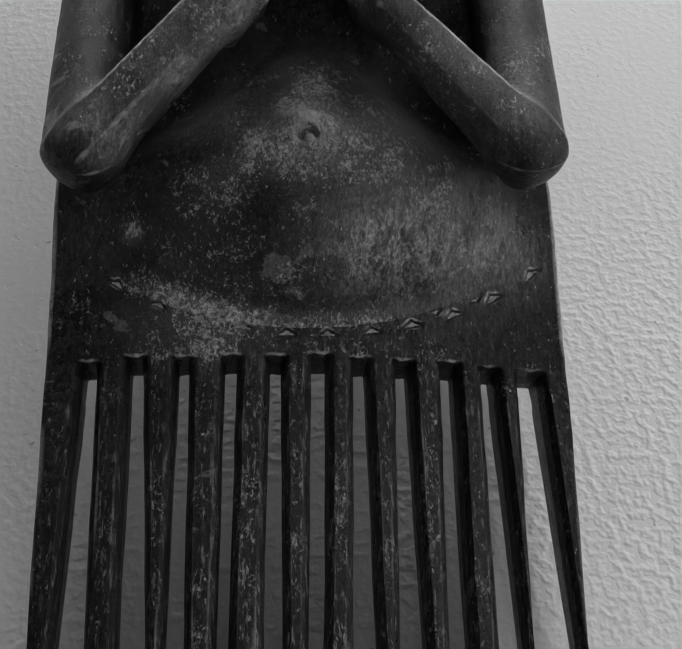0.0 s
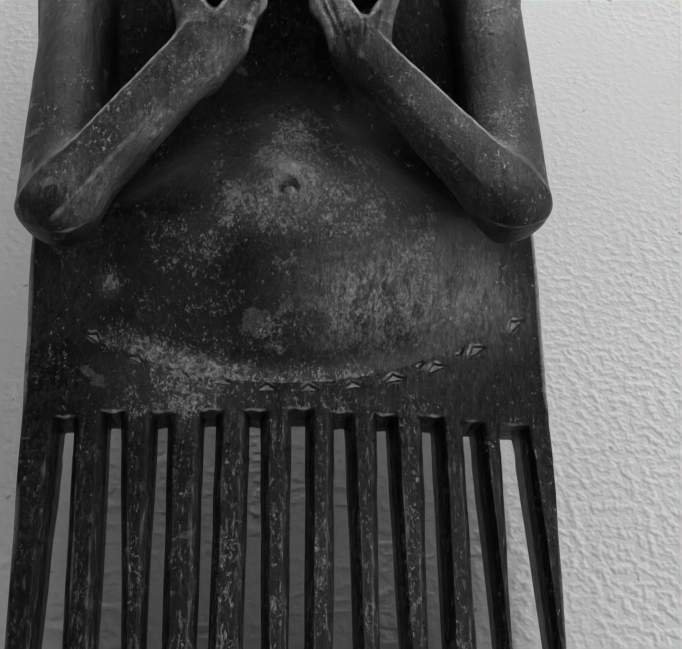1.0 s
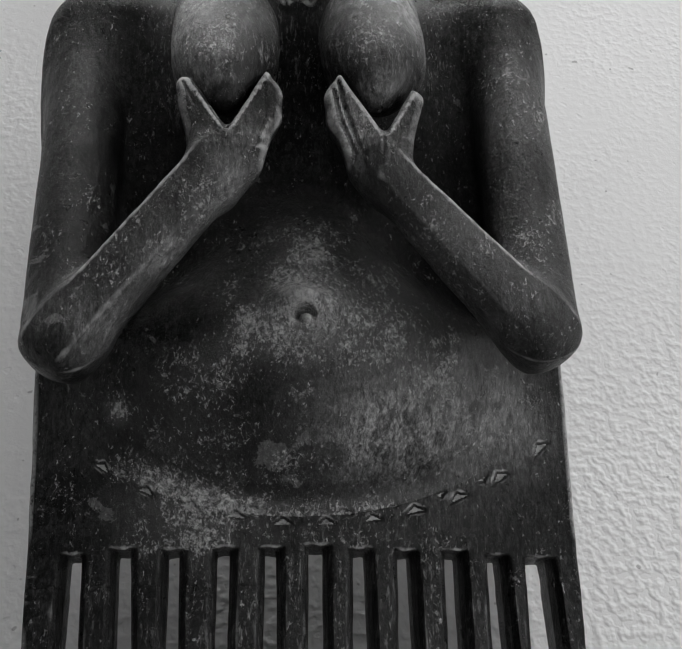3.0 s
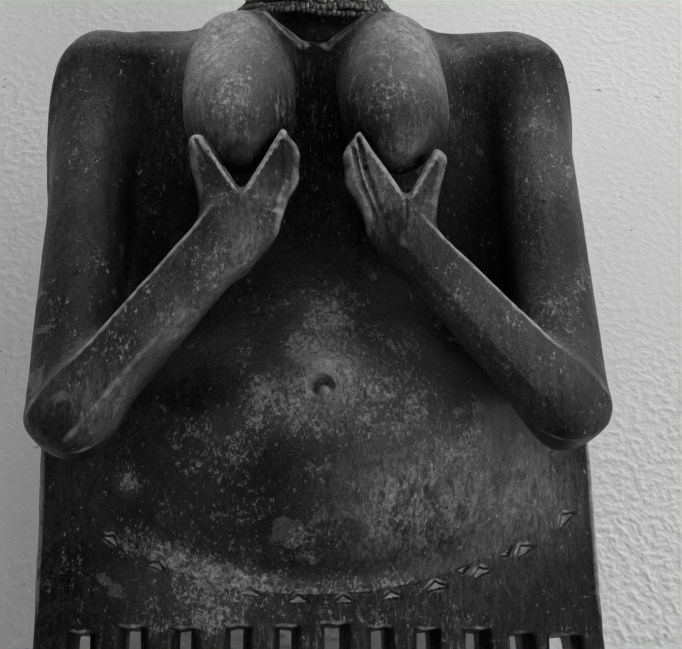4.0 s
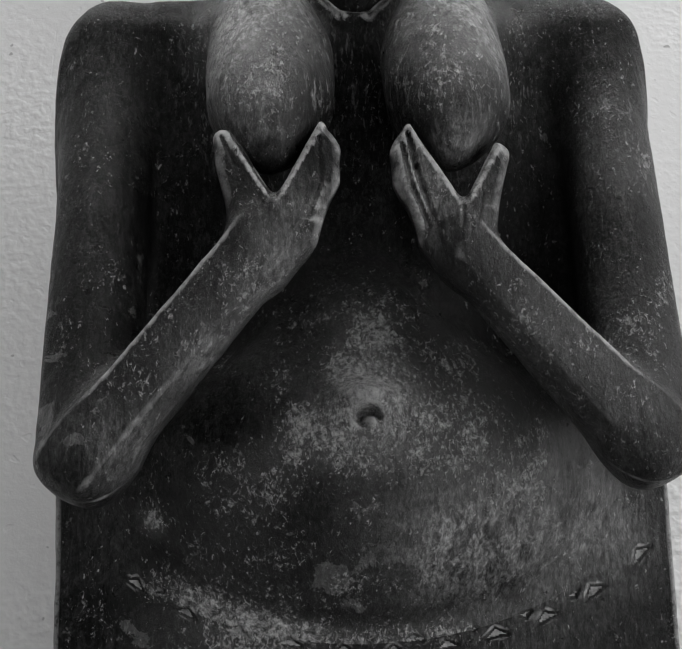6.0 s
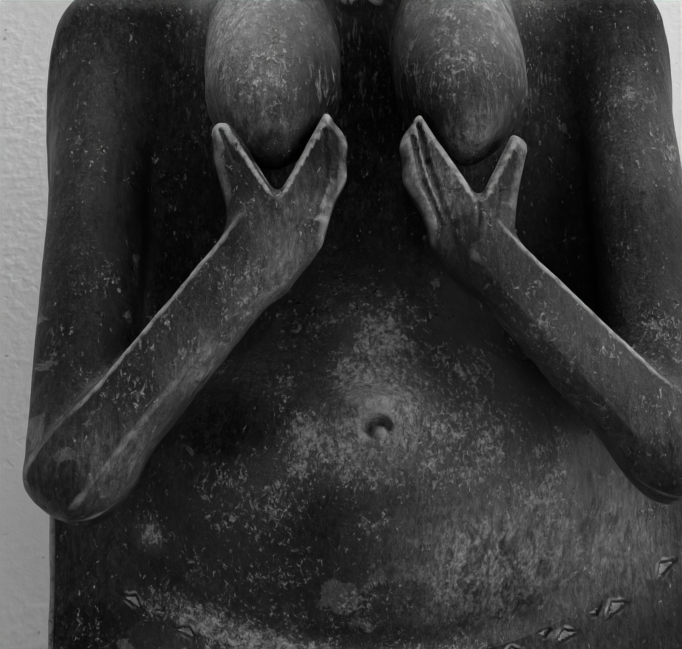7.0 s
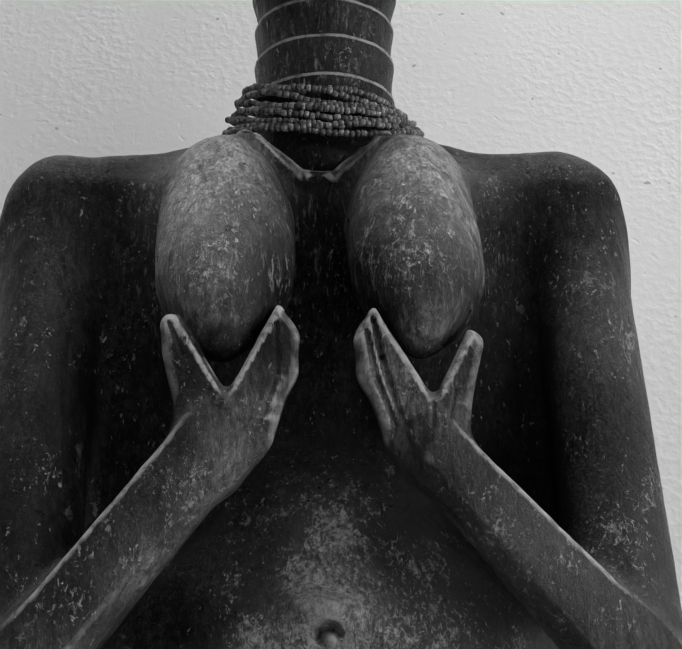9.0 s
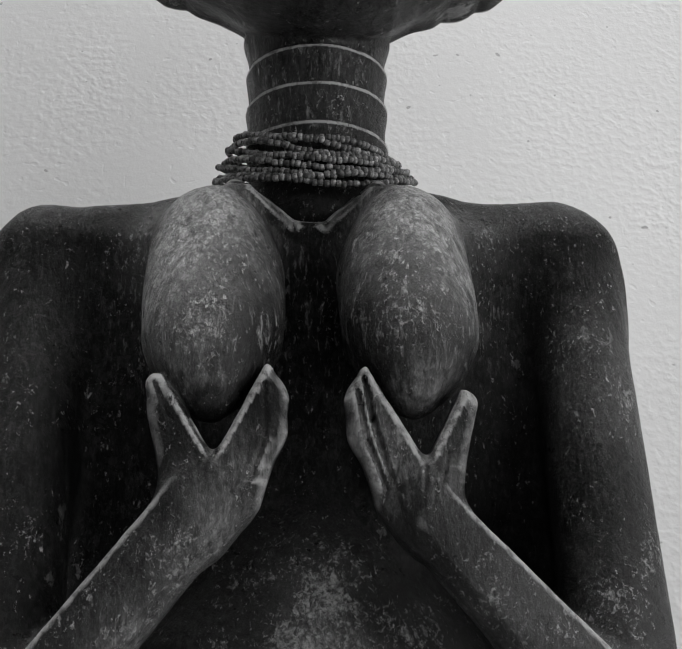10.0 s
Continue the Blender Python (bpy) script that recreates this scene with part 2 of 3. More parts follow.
    l.new(bump(n, l, glint_wear, 0.5, 0.0006, b3), bsdf.inputs["Normal"])
    return m


def bead_mat():
    m, n, l, bsdf = material("dusty_bead")
    oi = n.new("ShaderNodeObjectInfo")
    base = ramp(n, l, oi.outputs["Random"], [(0.0, 0.09), (0.5, 0.28), (1.0, 0.55)])
    v = mapped(n, l)
    dirt = ramp(n, l, noise_tex(n, l, v, 900.0, 3.0), [(0.35, 0.25), (0.65, 1.0)])
    l.new(mix(n, l, 1.0, base, dirt, "MULTIPLY"), bsdf.inputs["Base Color"])
    bsdf.inputs["Roughness"].default_value = 0.5
    l.new(bump(n, l, noise_tex(n, l, v, 1200.0), 0.3, 0.0005), bsdf.inputs["Normal"])
    return m


# unseen walls and floor are toned low to cut bounced light
PLASTER, WALL_PAINT, FLOOR_PAINT = plaster(), plain_paint("wall_paint", 0.28), plain_paint("floor_screed", 0.17)
WOOD, BEAD = dark_wood(), bead_mat()
# for the unseen south wall, dark so the comb reflects little from it
LOW_BOUNCE_PAINT = plain_paint("low_bounce_paint", 0.08)
CORD = plain_paint("dark_cord", 0.05)


# ---- mesh helpers ----
def mesh_object(name, verts, faces, mat, parent=None, label="", smooth=False):
    me = bpy.data.meshes.new(name)
    me.from_pydata([tuple(v) for v in verts], [], faces)
    if smooth:
        me.polygons.foreach_set("use_smooth", [True] * len(me.polygons))
    me.materials.append(mat)
    ob = new(name, me)
    ob.parent = parent
    if label:
        ob["label"] = label
    return ob


def box(name, x0, x1, y0, y1, z0, z1, mat):
    v = [(x, y, z) for x in (x0, x1) for y in (y0, y1) for z in (z0, z1)]
    f = [(0, 1, 3, 2), (4, 6, 7, 5), (0, 4, 5, 1), (2, 3, 7, 6), (0, 2, 6, 4), (1, 5, 7, 3)]
    return mesh_object(name, v, f, mat)


# ---- room ----
# only the north wall is in view; the rest is added round it
tagged(box("wall_north", west - 0.15, east + 0.15, 0.0, 0.15, 0, top, PLASTER), "white painted wall of rough rolled plaster", "wall", kind="structure")
tagged(box("wall_west", west - 0.15, west, south, 0.0, 0, top, WALL_PAINT), "plain grey painted wall, out of view", "wall", kind="structure")
tagged(box("floor", west - 0.15, east + 0.15, south - 0.15, 0.15, -0.1, 0, FLOOR_PAINT), "plain grey screed floor", "floor", kind="structure")
def pierced(name, slabs, mat):
    """One mesh of the slabs that are left round an opening."""
    verts, faces = [], []
    for x0, x1, y0, y1, z0, z1 in slabs:
        k = len(verts)
        verts += [(x, y, z) for x in (x0, x1) for y in (y0, y1) for z in (z0, z1)]
        faces += [tuple(k + i for i in q) for q in ((0, 1, 3, 2), (4, 6, 7, 5), (0, 4, 5, 1), (2, 3, 7, 6), (0, 2, 6, 4), (1, 5, 7, 3))]
    return mesh_object(name, verts, faces, mat)


# opening in an unseen ceiling, added for the top light
cx0, cx1, cy0, cy1 = west - 0.15, east + 0.15, south - 0.15, 0.15
sx0, sx1, sy0, sy1 = TOP_LIGHT_X - 1.35, TOP_LIGHT_X + 1.35, TOP_LIGHT_Y - 0.7, TOP_LIGHT_Y + 0.7
tagged(pierced("ceiling", ((cx0, sx0, cy0, cy1, top, top + 0.12), (sx1, cx1, cy0, cy1, top, top + 0.12), (sx0, sx1, cy0, sy0, top, top + 0.12), (sx0, sx1, sy1, cy1, top, top + 0.12)), WALL_PAINT), "unseen grey ceiling, added with an opening for the top light", "ceiling", kind="structure")
# east wall with its window opening
WY0, WY1, WZ0, WZ1 = -2.12, -0.08, 0.1, 2.4
x0, x1 = east, east + 0.15
tagged(pierced("wall_east", ((x0, x1, south, WY0, 0, top), (x0, x1, WY1, 0.0, 0, top), (x0, x1, WY0, WY1, 0, WZ0), (x0, x1, WY0, WY1, WZ1, top)), WALL_PAINT), "plain grey painted wall, out of view, with a window opening", "wall", kind="structure")
y0, y1, h0, h1 = south - 0.15, south, HIGH_X - 1.0, HIGH_X + 1.0
tagged(pierced("wall_south", ((west - 0.15, h0, y0, y1, 0, top), (h1, east + 0.15, y0, y1, 0, top), (h0, h1, y0, y1, 0, 3.0), (h0, h1, y0, y1, 4.3, top)), LOW_BOUNCE_PAINT), "unseen wall kept dark to cut reflections, with an opening for the front fill", "wall", kind="structure")

# ---- the carved comb, in its own axes: u across, d out from the wall, w along it; millimetres ----
LEAN_OUT, TURN_IN = radians(14.0), radians(1.0)
ORIGIN = Vector((-0.001, -0.0385, 1.7468))
axis_w0, axis_u0 = Vector((0, -math.sin(LEAN_OUT), math.cos(LEAN_OUT))), Vector((1, 0, 0))
axis_d = Vector((0, -math.cos(LEAN_OUT), -math.sin(LEAN_OUT)))
axis_w = math.cos(TURN_IN) * axis_w0 + math.sin(TURN_IN) * axis_u0
axis_u = math.cos(TURN_IN) * axis_u0 - math.sin(TURN_IN) * axis_w0
# local mesh axes: x = u, y = -d, z = w
COMB = Matrix.Translation(ORIGIN) @ Matrix((axis_u, -axis_d, axis_w)).transposed().to_4x4()


def steps(*runs):
    """Coordinates with a step of their own over each run (start, end, step)."""
    a = [np.arange(s, e, h) for s, e, h in runs]
    return np.concatenate(a + [[runs[-1][1]]]).astype(np.float32)


class Carving:
    """A solid given by distances on a grid, carved with blended round tools."""

    def __init__(self, us, ds, ws):
        self.axes = (us, ds, ws)
        self.f = np.full((len(us), len(ds), len(ws)), 50.0, np.float32)
        self.nicks = []

    def cut(self, lo, hi):
        s = [slice(max(0, int(np.searchsorted(a, l)) - 1), int(np.searchsorted(a, h)) + 1) for a, l, h in zip(self.axes, lo, hi)]
        u, d, w = (a[i] for a, i in zip(self.axes, s))
        return tuple(s), u[:, None, None], d[None, :, None], w[None, None, :]

    def add(self, lo, hi, shape, k=2.0):
        s, u, d, w = self.cut([a - k - 3 for a in lo], [a + k + 3 for a in hi])
        a, b = self.f[s], shape(u, d, w)
        h = np.maximum(k - np.abs(a - b), 0) / k
        self.f[s] = np.minimum(a, b) - h * h * k * 0.25

    def remove(self, lo, hi, shape, k=1.0):
        s, u, d, w = self.cut([a - k - 2 for a in lo], [a + k + 2 for a in hi])
        a, b = self.f[s], -shape(u, d, w)
        h = np.maximum(k - np.abs(a - b), 0) / k
        self.f[s] = np.maximum(a, b) + h * h * k * 0.25

    def chip(self, lo, hi, outline, depth):
        """A nick of the given outline, cut to a depth below the surface as it is."""
        s, u, d, w = self.cut(lo, hi)
        a = self.f[s]
        self.f[s] = np.maximum(a, np.minimum(-outline(u, d, w), a + depth(u, d, w)))

    def cone(self, p, q, r0, r1, k=2.0, flat=1.0):
        """A round limb from p to q; flat < 1 makes it thinner in d."""
        p, q = np.array(p, float), np.array(q, float)
        r = max(r0, r1)
        self.add(np.minimum(p, q) - r, np.maximum(p, q) + r, lambda u, d, w: limb(u, d, w, p, q, r0, r1, flat), k)

    def forearm(self, p, q, half0, half1, k=2.0, ridge=(-5.0, 2.5)):
        """A limb with two flat faces turned out, meeting in a blunt ridge, and bevelled upper and lower edges."""
        p, q = np.array(p, float), np.array(q, float)
        length = np.linalg.norm(q - p)
        t = (q - p) / length
        n = np.array([0.0, 1.0, 0.0])
        n -= t * (n @ t)
        n /= np.linalg.norm(n)
        s = np.cross(t, n) * np.sign(t[0])

        def shape(u, d, w):
            x, y, z = u - p[0], d - p[1], w - p[2]
            h = x * t[0] + y * t[1] + z * t[2]
            a = x * s[0] + y * s[1] + z * s[2]
            b = x * n[0] + y * n[1] + z * n[2]
            g = np.clip(h / length, 0, 1)
            ha, hb = half0[0] + (half1[0] - half0[0]) * g, half0[1] + (half1[1] - half0[1]) * g
            a0 = ridge[0] + (ridge[1] - ridge[0]) * g
            e = softmax(0.985 * b + 0.24 * (a - a0), 0.92 * b - 0.39 * (a - a0), 6.5) - hb
            e = softmax(e, 0.80 * (a - ha + 0.7) + 0.60 * (b - hb + 1.6), 0.2)
            e = softmax(e, 0.8 * (-a - ha + 2.0) + 0.6 * (b - hb + 5.0), 1.2)
            e = softmax(e, np.abs(a) - ha, 1.5)
            e = softmax(e, -b - hb, 5.0)
            return softmax(e, np.abs(h - length / 2) - length / 2, 8.0)
        r = max(*half0, *half1) + 2
        self.add(np.minimum(p, q) - r, np.maximum(p, q) + r, shape, k)

    def egg(self, p, q, side, depth, k=2.0):
        """A long ellipsoid with its ends at p and q."""
        p, q = np.array(p, float), np.array(q, float)
        half, mid = np.linalg.norm(q - p) / 2, (p + q) / 2
        t = (q - p) / (2 * half)
        n = np.array([0.0, 1.0, 0.0])
        n -= t * (n @ t)
        n /= np.linalg.norm(n)
        s = np.cross(t, n)
        s = s * np.sign(s[0]) * -np.sign(mid[0])

        def shape(u, d, w):
            x, y, z = u - mid[0], d - mid[1], w - mid[2]
            a, b, h = (x * v[0] + y * v[1] + z * v[2] for v in (s, n, t))
            blunt = np.abs(h / half) ** np.where(h < 0, 4.6, 2.2)
            a = a * np.where(a > 0, 1 + 0.45 * smooth01(-h / half, 0.15, 1.0), 1.0)
            k0 = np.sqrt((a / side) ** 2 + (b / depth) ** 2 + blunt)
            return (k0 - 1) * side
        self.add(np.minimum(p, q) - side, np.maximum(p, q) + side, shape, k)

    def mesh(self):
        """Vertices and quads of the surface."""
        f = self.f
        us, ds, ws = self.axes
        ins = f < 0
        n = sum(ins[i:i - 1 or None, j:j - 1 or None, k:k - 1 or None].astype(np.uint8) for i in (0, 1) for j in (0, 1) for k in (0, 1))
        cells = np.argwhere((n > 0) & (n < 8))
        index = np.full(n.shape, -1, np.int32)
        ci, cj, ck = cells.T
        index[ci, cj, ck] = np.arange(len(cells))
        total, count = np.zeros((len(cells), 3)), np.zeros(len(cells))
        corner = [(i, j, k) for i in (0, 1) for j in (0, 1) for k in (0, 1)]
        for a in corner:
            for axis in range(3):
                if a[axis]:
                    continue
                b = tuple(v + (m == axis) for m, v in enumerate(a))
                fa, fb = f[ci + a[0], cj + a[1], ck + a[2]], f[ci + b[0], cj + b[1], ck + b[2]]
                hit = (fa < 0) != (fb < 0)
                t = np.where(hit, fa / np.where(hit, fa - fb, 1), 0)
                pa = np.stack([us[ci + a[0]], ds[cj + a[1]], ws[ck + a[2]]], 1)
                pb = np.stack([us[ci + b[0]], ds[cj + b[1]], ws[ck + b[2]]], 1)
                total += np.where(hit[:, None], pa + t[:, None] * (pb - pa), 0)
                count += hit
        verts = total / count[:, None]
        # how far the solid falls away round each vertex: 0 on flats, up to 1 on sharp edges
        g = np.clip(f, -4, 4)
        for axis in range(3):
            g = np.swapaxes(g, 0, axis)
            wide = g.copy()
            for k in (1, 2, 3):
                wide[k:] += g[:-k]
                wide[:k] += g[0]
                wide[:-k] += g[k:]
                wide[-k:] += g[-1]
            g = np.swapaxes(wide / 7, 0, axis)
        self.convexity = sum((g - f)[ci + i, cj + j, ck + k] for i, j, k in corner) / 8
        quads = []
        for axis in range(3):
            lo, hi = [slice(1, -1)] * 3, [slice(1, -1)] * 3
            lo[axis], hi[axis] = slice(0, -1), slice(1, None)
            e = np.argwhere(ins[tuple(lo)] != ins[tuple(hi)])
            off = np.array([1, 1, 1])
            off[axis] = 0
            e = e + off
            inside = ins[tuple(e.T)]
            o1, o2 = [m for m in range(3) if m != axis]
            s1, s2 = np.eye(3, dtype=int)[o1], np.eye(3, dtype=int)[o2]
            ring = np.stack([index[tuple((e - c).T)] for c in (s1 + s2, s2, 0 * s1, s1)], 1)
            flip = inside if axis != 1 else ~inside
            ring = np.where(flip[:, None], ring, ring[:, ::-1])
            quads.append(ring)
        return verts, np.concatenate(quads)


def limb(u, d, w, p, q, r0, r1, flat=1.0):
    t = q - p
    x, y, z = u - p[0], d - p[1], w - p[2]
    h = np.clip((x * t[0] + y * t[1] + z * t[2]) / (t @ t), 0, 1)
    return np.sqrt((x - h * t[0]) ** 2 + ((y - h * t[1]) / flat) ** 2 + (z - h * t[2]) ** 2) - (r0 + (r1 - r0) * h)


def ellipsoid(c, r):
    def shape(u, d, w):
        g = np.sqrt(((u - c[0]) / r[0]) ** 2 + ((d - c[1]) / r[1]) ** 2 + ((w - c[2]) / r[2]) ** 2)
        return (g - 1) * min(r)
    return shape


def softmax(a, b, k):
    h = np.maximum(k - np.abs(a - b), 0) / k
    return np.maximum(a, b) + h * h * k * 0.25


def smooth01(x, a, b):
    t = np.clip((x - a) / (b - a), 0, 1)
    return t * t * (3 - 2 * t)


def front(u):
    """How far the board's bowed front stands out at u."""
    return -0.4 + 10 * (1 - ((u - 2) / 107) ** 2)


# gaps between the teeth, left and right flank: at the root and 108 mm below
GAPS_TOP = [(-88.4, -83.4), (-69.7, -64.6), (-50.2, -46.0), (-31.5, -26.8), (-13.3, -9.1), (3.4, 8.9), (20.4, 25.1), (37.7, 42.3), (56.2, 61.3), (73.2, 77.8), (88.9, 96.7)]
GAPS_LOW = [(-89.7, -79.3), (-67.1, -56.9), (-50.0, -43.2), (-31.4, -27.1), (-14.6, -7.8), (1.3, 7.1), (17.5, 26.0), (34.5, 43.5), (52.9, 59.5), (71.2, 79.7), (84.6, 100.4)]
SLOT_TOP = (1.0, 2.6, 2.0, 2.6, 2.3, 3.1, 1.8, 1.1, 1.1, -0.3, -0.9)
ROOT = -12.0   # where the free teeth begin


def carve_figure():
    c = Carving(steps((-111, 112.2, 0.6)), steps((-60, -30, 3.0), (-30, -16, 1.4), (-16, 76.4, 0.6)), steps((-13.2, 346, 0.6), (346, 490, 3.0)))

    # board: comb shoulder, back and chest in one
    def board(u, d, w):
        right = 108.6 - 2.6 * smooth01(w, 60, 120)
        left = 103.2 + 0.025 * np.minimum(w, 65) + 2.8 * smooth01(w, 100, 190)
        du = np.where(u > 0, u - right, -u - left)
        # the right shoulder dips beside the neck and swells again, the left one falls straight
        rise_r = 255.2 - 5.6 * smooth01(u, 36, 70) + 1.0 * smooth01(u, 70, 84)
        rise_l = 252.4 - 8.0 * smooth01(-u, 34, 86)
        dw = w - np.where(u > 0, rise_r, rise_l)
        # drawn-out corners: wider along the arm than across it
        ru, rw = np.where(u > 0, 23.0, 18.5), np.where(u > 0, 47.0, 41.0)
        a, b = du + ru, (dw + rw) * ru / rw
        e = np.sqrt(np.maximum(a, 0) ** 2 + np.maximum(b, 0) ** 2) + np.minimum(np.maximum(a, b), 0) - ru
        chest = smooth01(w, 95, 150) * (9 + 0.07 * np.maximum(w - 150, 0) - 9 * smooth01(w, 226, 252) * (1 - 0.85 * smooth01(np.abs(u), 52, 76))) * (1 - np.exp(-(u / 20) ** 4)) - 14 * np.exp(-(u / 22) ** 4) * smooth01(w, 205, 232)
        back = -25 + smooth01(-w, -10, 0) * (front(u) + 0.7 + 0.185 * np.maximum(-w, 0))
        face = np.maximum(d - front(u) - chest - 0.115 * np.maximum(-w, 0), back - d)
        return np.maximum(softmax(e, face, 2.5 + 8 * smooth01(w, 215, 238)), ROOT - w)
    c.add((-112, -30, -14), (114, 25, 262), board, 1.0)

    # slots between the teeth, wider towards the front
    for (l0, r0), (l1, r1), high in zip(GAPS_TOP, GAPS_LOW, SLOT_TOP):
        def slot(u, d, w, l0=l0, r0=r0, l1=l1, r1=r1, high=high):
            g = np.clip(-w / 108, 0, 1)
            s = front((l0 + r0) / 2) + 0.115 * np.maximum(-w, 0) - d
            inset = np.interp(s, (-6, 0, 3.84, 10.1, 24), (5.0, 3.2, 1.28, 0, 0.4))
            e = np.maximum(l0 + (l1 - l0) * g - inset - u, u - r0 - (r1 - r0) * g - inset) * 0.9
            return softmax(e, w - high - 0.25 * np.cos(u * 0.9 + high * 5), 0.6)
        c.remove((l0 - 6, -32, -14), (r0 + 6, 14, high + 2), slot, 0.7)

    # belly: a blunt cone with a folded lower rim
    def belly(u, d, w):
        rho = np.sqrt((u / (95 - 38 * smooth01(w, 82, 118))) ** 2 + ((w - 86) / 67.5) ** 2 + 0.0025)
        h = 35.5 * np.maximum(1 - rho, 0) + 3.6 * (1 - smooth01(rho, 0.9, 1.04)) * (1 - smooth01(w, 60, 100)) + 2.5 * np.exp(-((rho - 0.62) / 0.2) ** 2) - 40 * np.maximum(rho - 1.02, 0)
        return np.maximum((d - front(u) - h + 0.6) * 0.86, np.maximum(np.maximum(np.abs(u - 1) - 103, -20 - d), rho * 60 - 66))
    c.add((-104, -5, 4), (104, 52, 165), belly, 6.0)

    # upper breastbone with its notched top edge
    def breastbone(u, d, w):
        au = np.abs(u + 0.6)
        rise = w - np.minimum(235.2 + 0.95 * np.maximum(au - 5.5, 0) + 2.6 * np.sqrt(np.maximum(1 - (au / 4.6) ** 2, 0)), 249.0) + 0 * d
        out = d - (20.5 - 0.14 * (236 - w)) - 0.3 * np.maximum(w - 236, 0)
        e = np.maximum(np.maximum(au - 27, rise), 0.7 * (rise + out) + 1.6)
        return np.maximum(np.maximum(e, 140 - w), np.maximum(out, -d))
    c.add((-31, 0, 140), (31, 26, 256), breastbone, 1.0)

    # breasts
    for x, tip, side, lift in ((-31.0, -30.5, 22.2, 0.0), (29.3, 27.5, 21.6, 1.5)):
        c.egg((x, 8, 245.5 + lift), (x, 58, 166 + lift), side, 21.0, 3.0)
        c.add((x - 30, -8, 205), (x + 30, 34, 262), ellipsoid((x * 1.08, 6, 227 + lift), (24, 19, 17)), 7.0)
        c.cone((x, 43, 186 + lift), (tip, 55.0, 166.6 + lift), 16.5, 4.0, 9.0)

    # raised collar along the notched edge
    for p, q in (((-26, 17.0, 250.5), (-6.4, 19.2, 236.0)), ((22.5, 17.0, 251.0), (4.8, 19.2, 235.2))):
        c.cone(p, q, 3.0, 2.0, 4.0)

    # upper arms, solid back to the board
    for sh, el, r0, r1 in (((-91.0, 6, 226), (-86.0, 47, 70), 12.5, 13.8), ((89.6, 13.0, 228), (86.9, 48.5, 74), 12.0, 13.4)):
        a, b = np.array(sh, float), np.array(el, float)

        def web(u, d, w, a=a, b=b, r0=r0, r1=r1):
            h = np.clip((w - a[2]) / (b[2] - a[2]), 0, 1)
            e = np.sqrt((u - a[0] - h * (b[0] - a[0])) ** 2 + (w - a[2] - h * (b[2] - a[2])) ** 2) - (r0 + (r1 - r0) * h) + 1.5
            return softmax(e, np.maximum(np.maximum(d - (a[1] + h * (b[1] - a[1])), -22 - d), (b[2] + 2 + 0.6 * (b[1] - d) - w) * 0.85), 9.0)
        c.add(np.minimum(a, b) - 20 - np.array((0, 20, 0)), np.maximum(a, b) + 20, web, 8.0)
        c.cone(a, b, r0, r1, 14.0)

    # flat-cut grips: palm, thumb and closed fingers round a sharp-rimmed notch
    for runs, (na, wa), left_side, right_side, bevels in (
        (((-33.0, 131.0, -31.5, 139.0, 9.6, 9.8), (-30.6, 140, -29.6, 150, 9.8, 9.2), (-36.2, 141, -45.4, 170.6, 6.0, 3.4), (-34.0, 144, -41.5, 162, 6.0, 4.6), (-24.5, 140, -16.8, 158, 9.6, 7.4), (-16.8, 158, -14.6, 167, 7.4, 5.4), (-14.6, 167, -15.0, 174.8, 5.4, 2.4)), (-28.8, 148.7), (-13.9, 24.5), (11.7, 23.5), (1.9, 1.0)),
        (((30.6, 132.0, 29.5, 139.0, 8.4, 9.0), (29.2, 141, 29.6, 149, 8.8, 7.4), (33.0, 140, 41.9, 165.4, 6.0, 4.2), (24.5, 140, 16.8, 157, 9.4, 7.2), (16.8, 157, 14.2, 166.5, 7.2, 5.2), (14.2, 166.5, 14.6, 174.4, 5.2, 2.3)), (30.0, 147.6), (-15.2, 27.7), (10.5, 20.4), (1.3, 1.6)),
    ):
        lo = np.array([min(r[0] for r in runs) - 16, 40, min(r[1] for r in runs) - 14])
        hi = np.array([max(r[2] for r in runs) + 14, 70, max(r[3] for r in runs) + 8])
        ls, rs = math.hypot(*left_side), math.hypot(*right_side)

        def grip(u, d, w, runs=runs, na=na, wa=wa, p=left_side, q=right_side, ls=ls, rs=rs, bevels=bevels):
            e = None
            for u0, w0, u1, w1, r0, r1 in runs:
                x, z = u - u0, w - w0
                h = np.clip((x * (u1 - u0) + z * (w1 - w0)) / ((u1 - u0) ** 2 + (w1 - w0) ** 2), 0, 1)
                f = np.sqrt((x - h * (u1 - u0)) ** 2 + (z - h * (w1 - w0)) ** 2) - (r0 + (r1 - r0) * h)
                e = f if e is None else -softmax(-e, -f, 5.0)
            x, z = u - na, w - wa
            notch = softmax((-x * p[1] + z * p[0]) / ls, (x * q[1] - z * q[0]) / rs, 4.0)
            face = 66.0 - 0.2 * np.maximum(w - 146, 0) - 0.4 * np.maximum(142 - w, 0) - 0.16 * np.clip(notch, 0, 14)
            e = e + 0.22 * np.maximum(face - 5 - d, 0)
            out = softmax(e, d - face, 3.5)
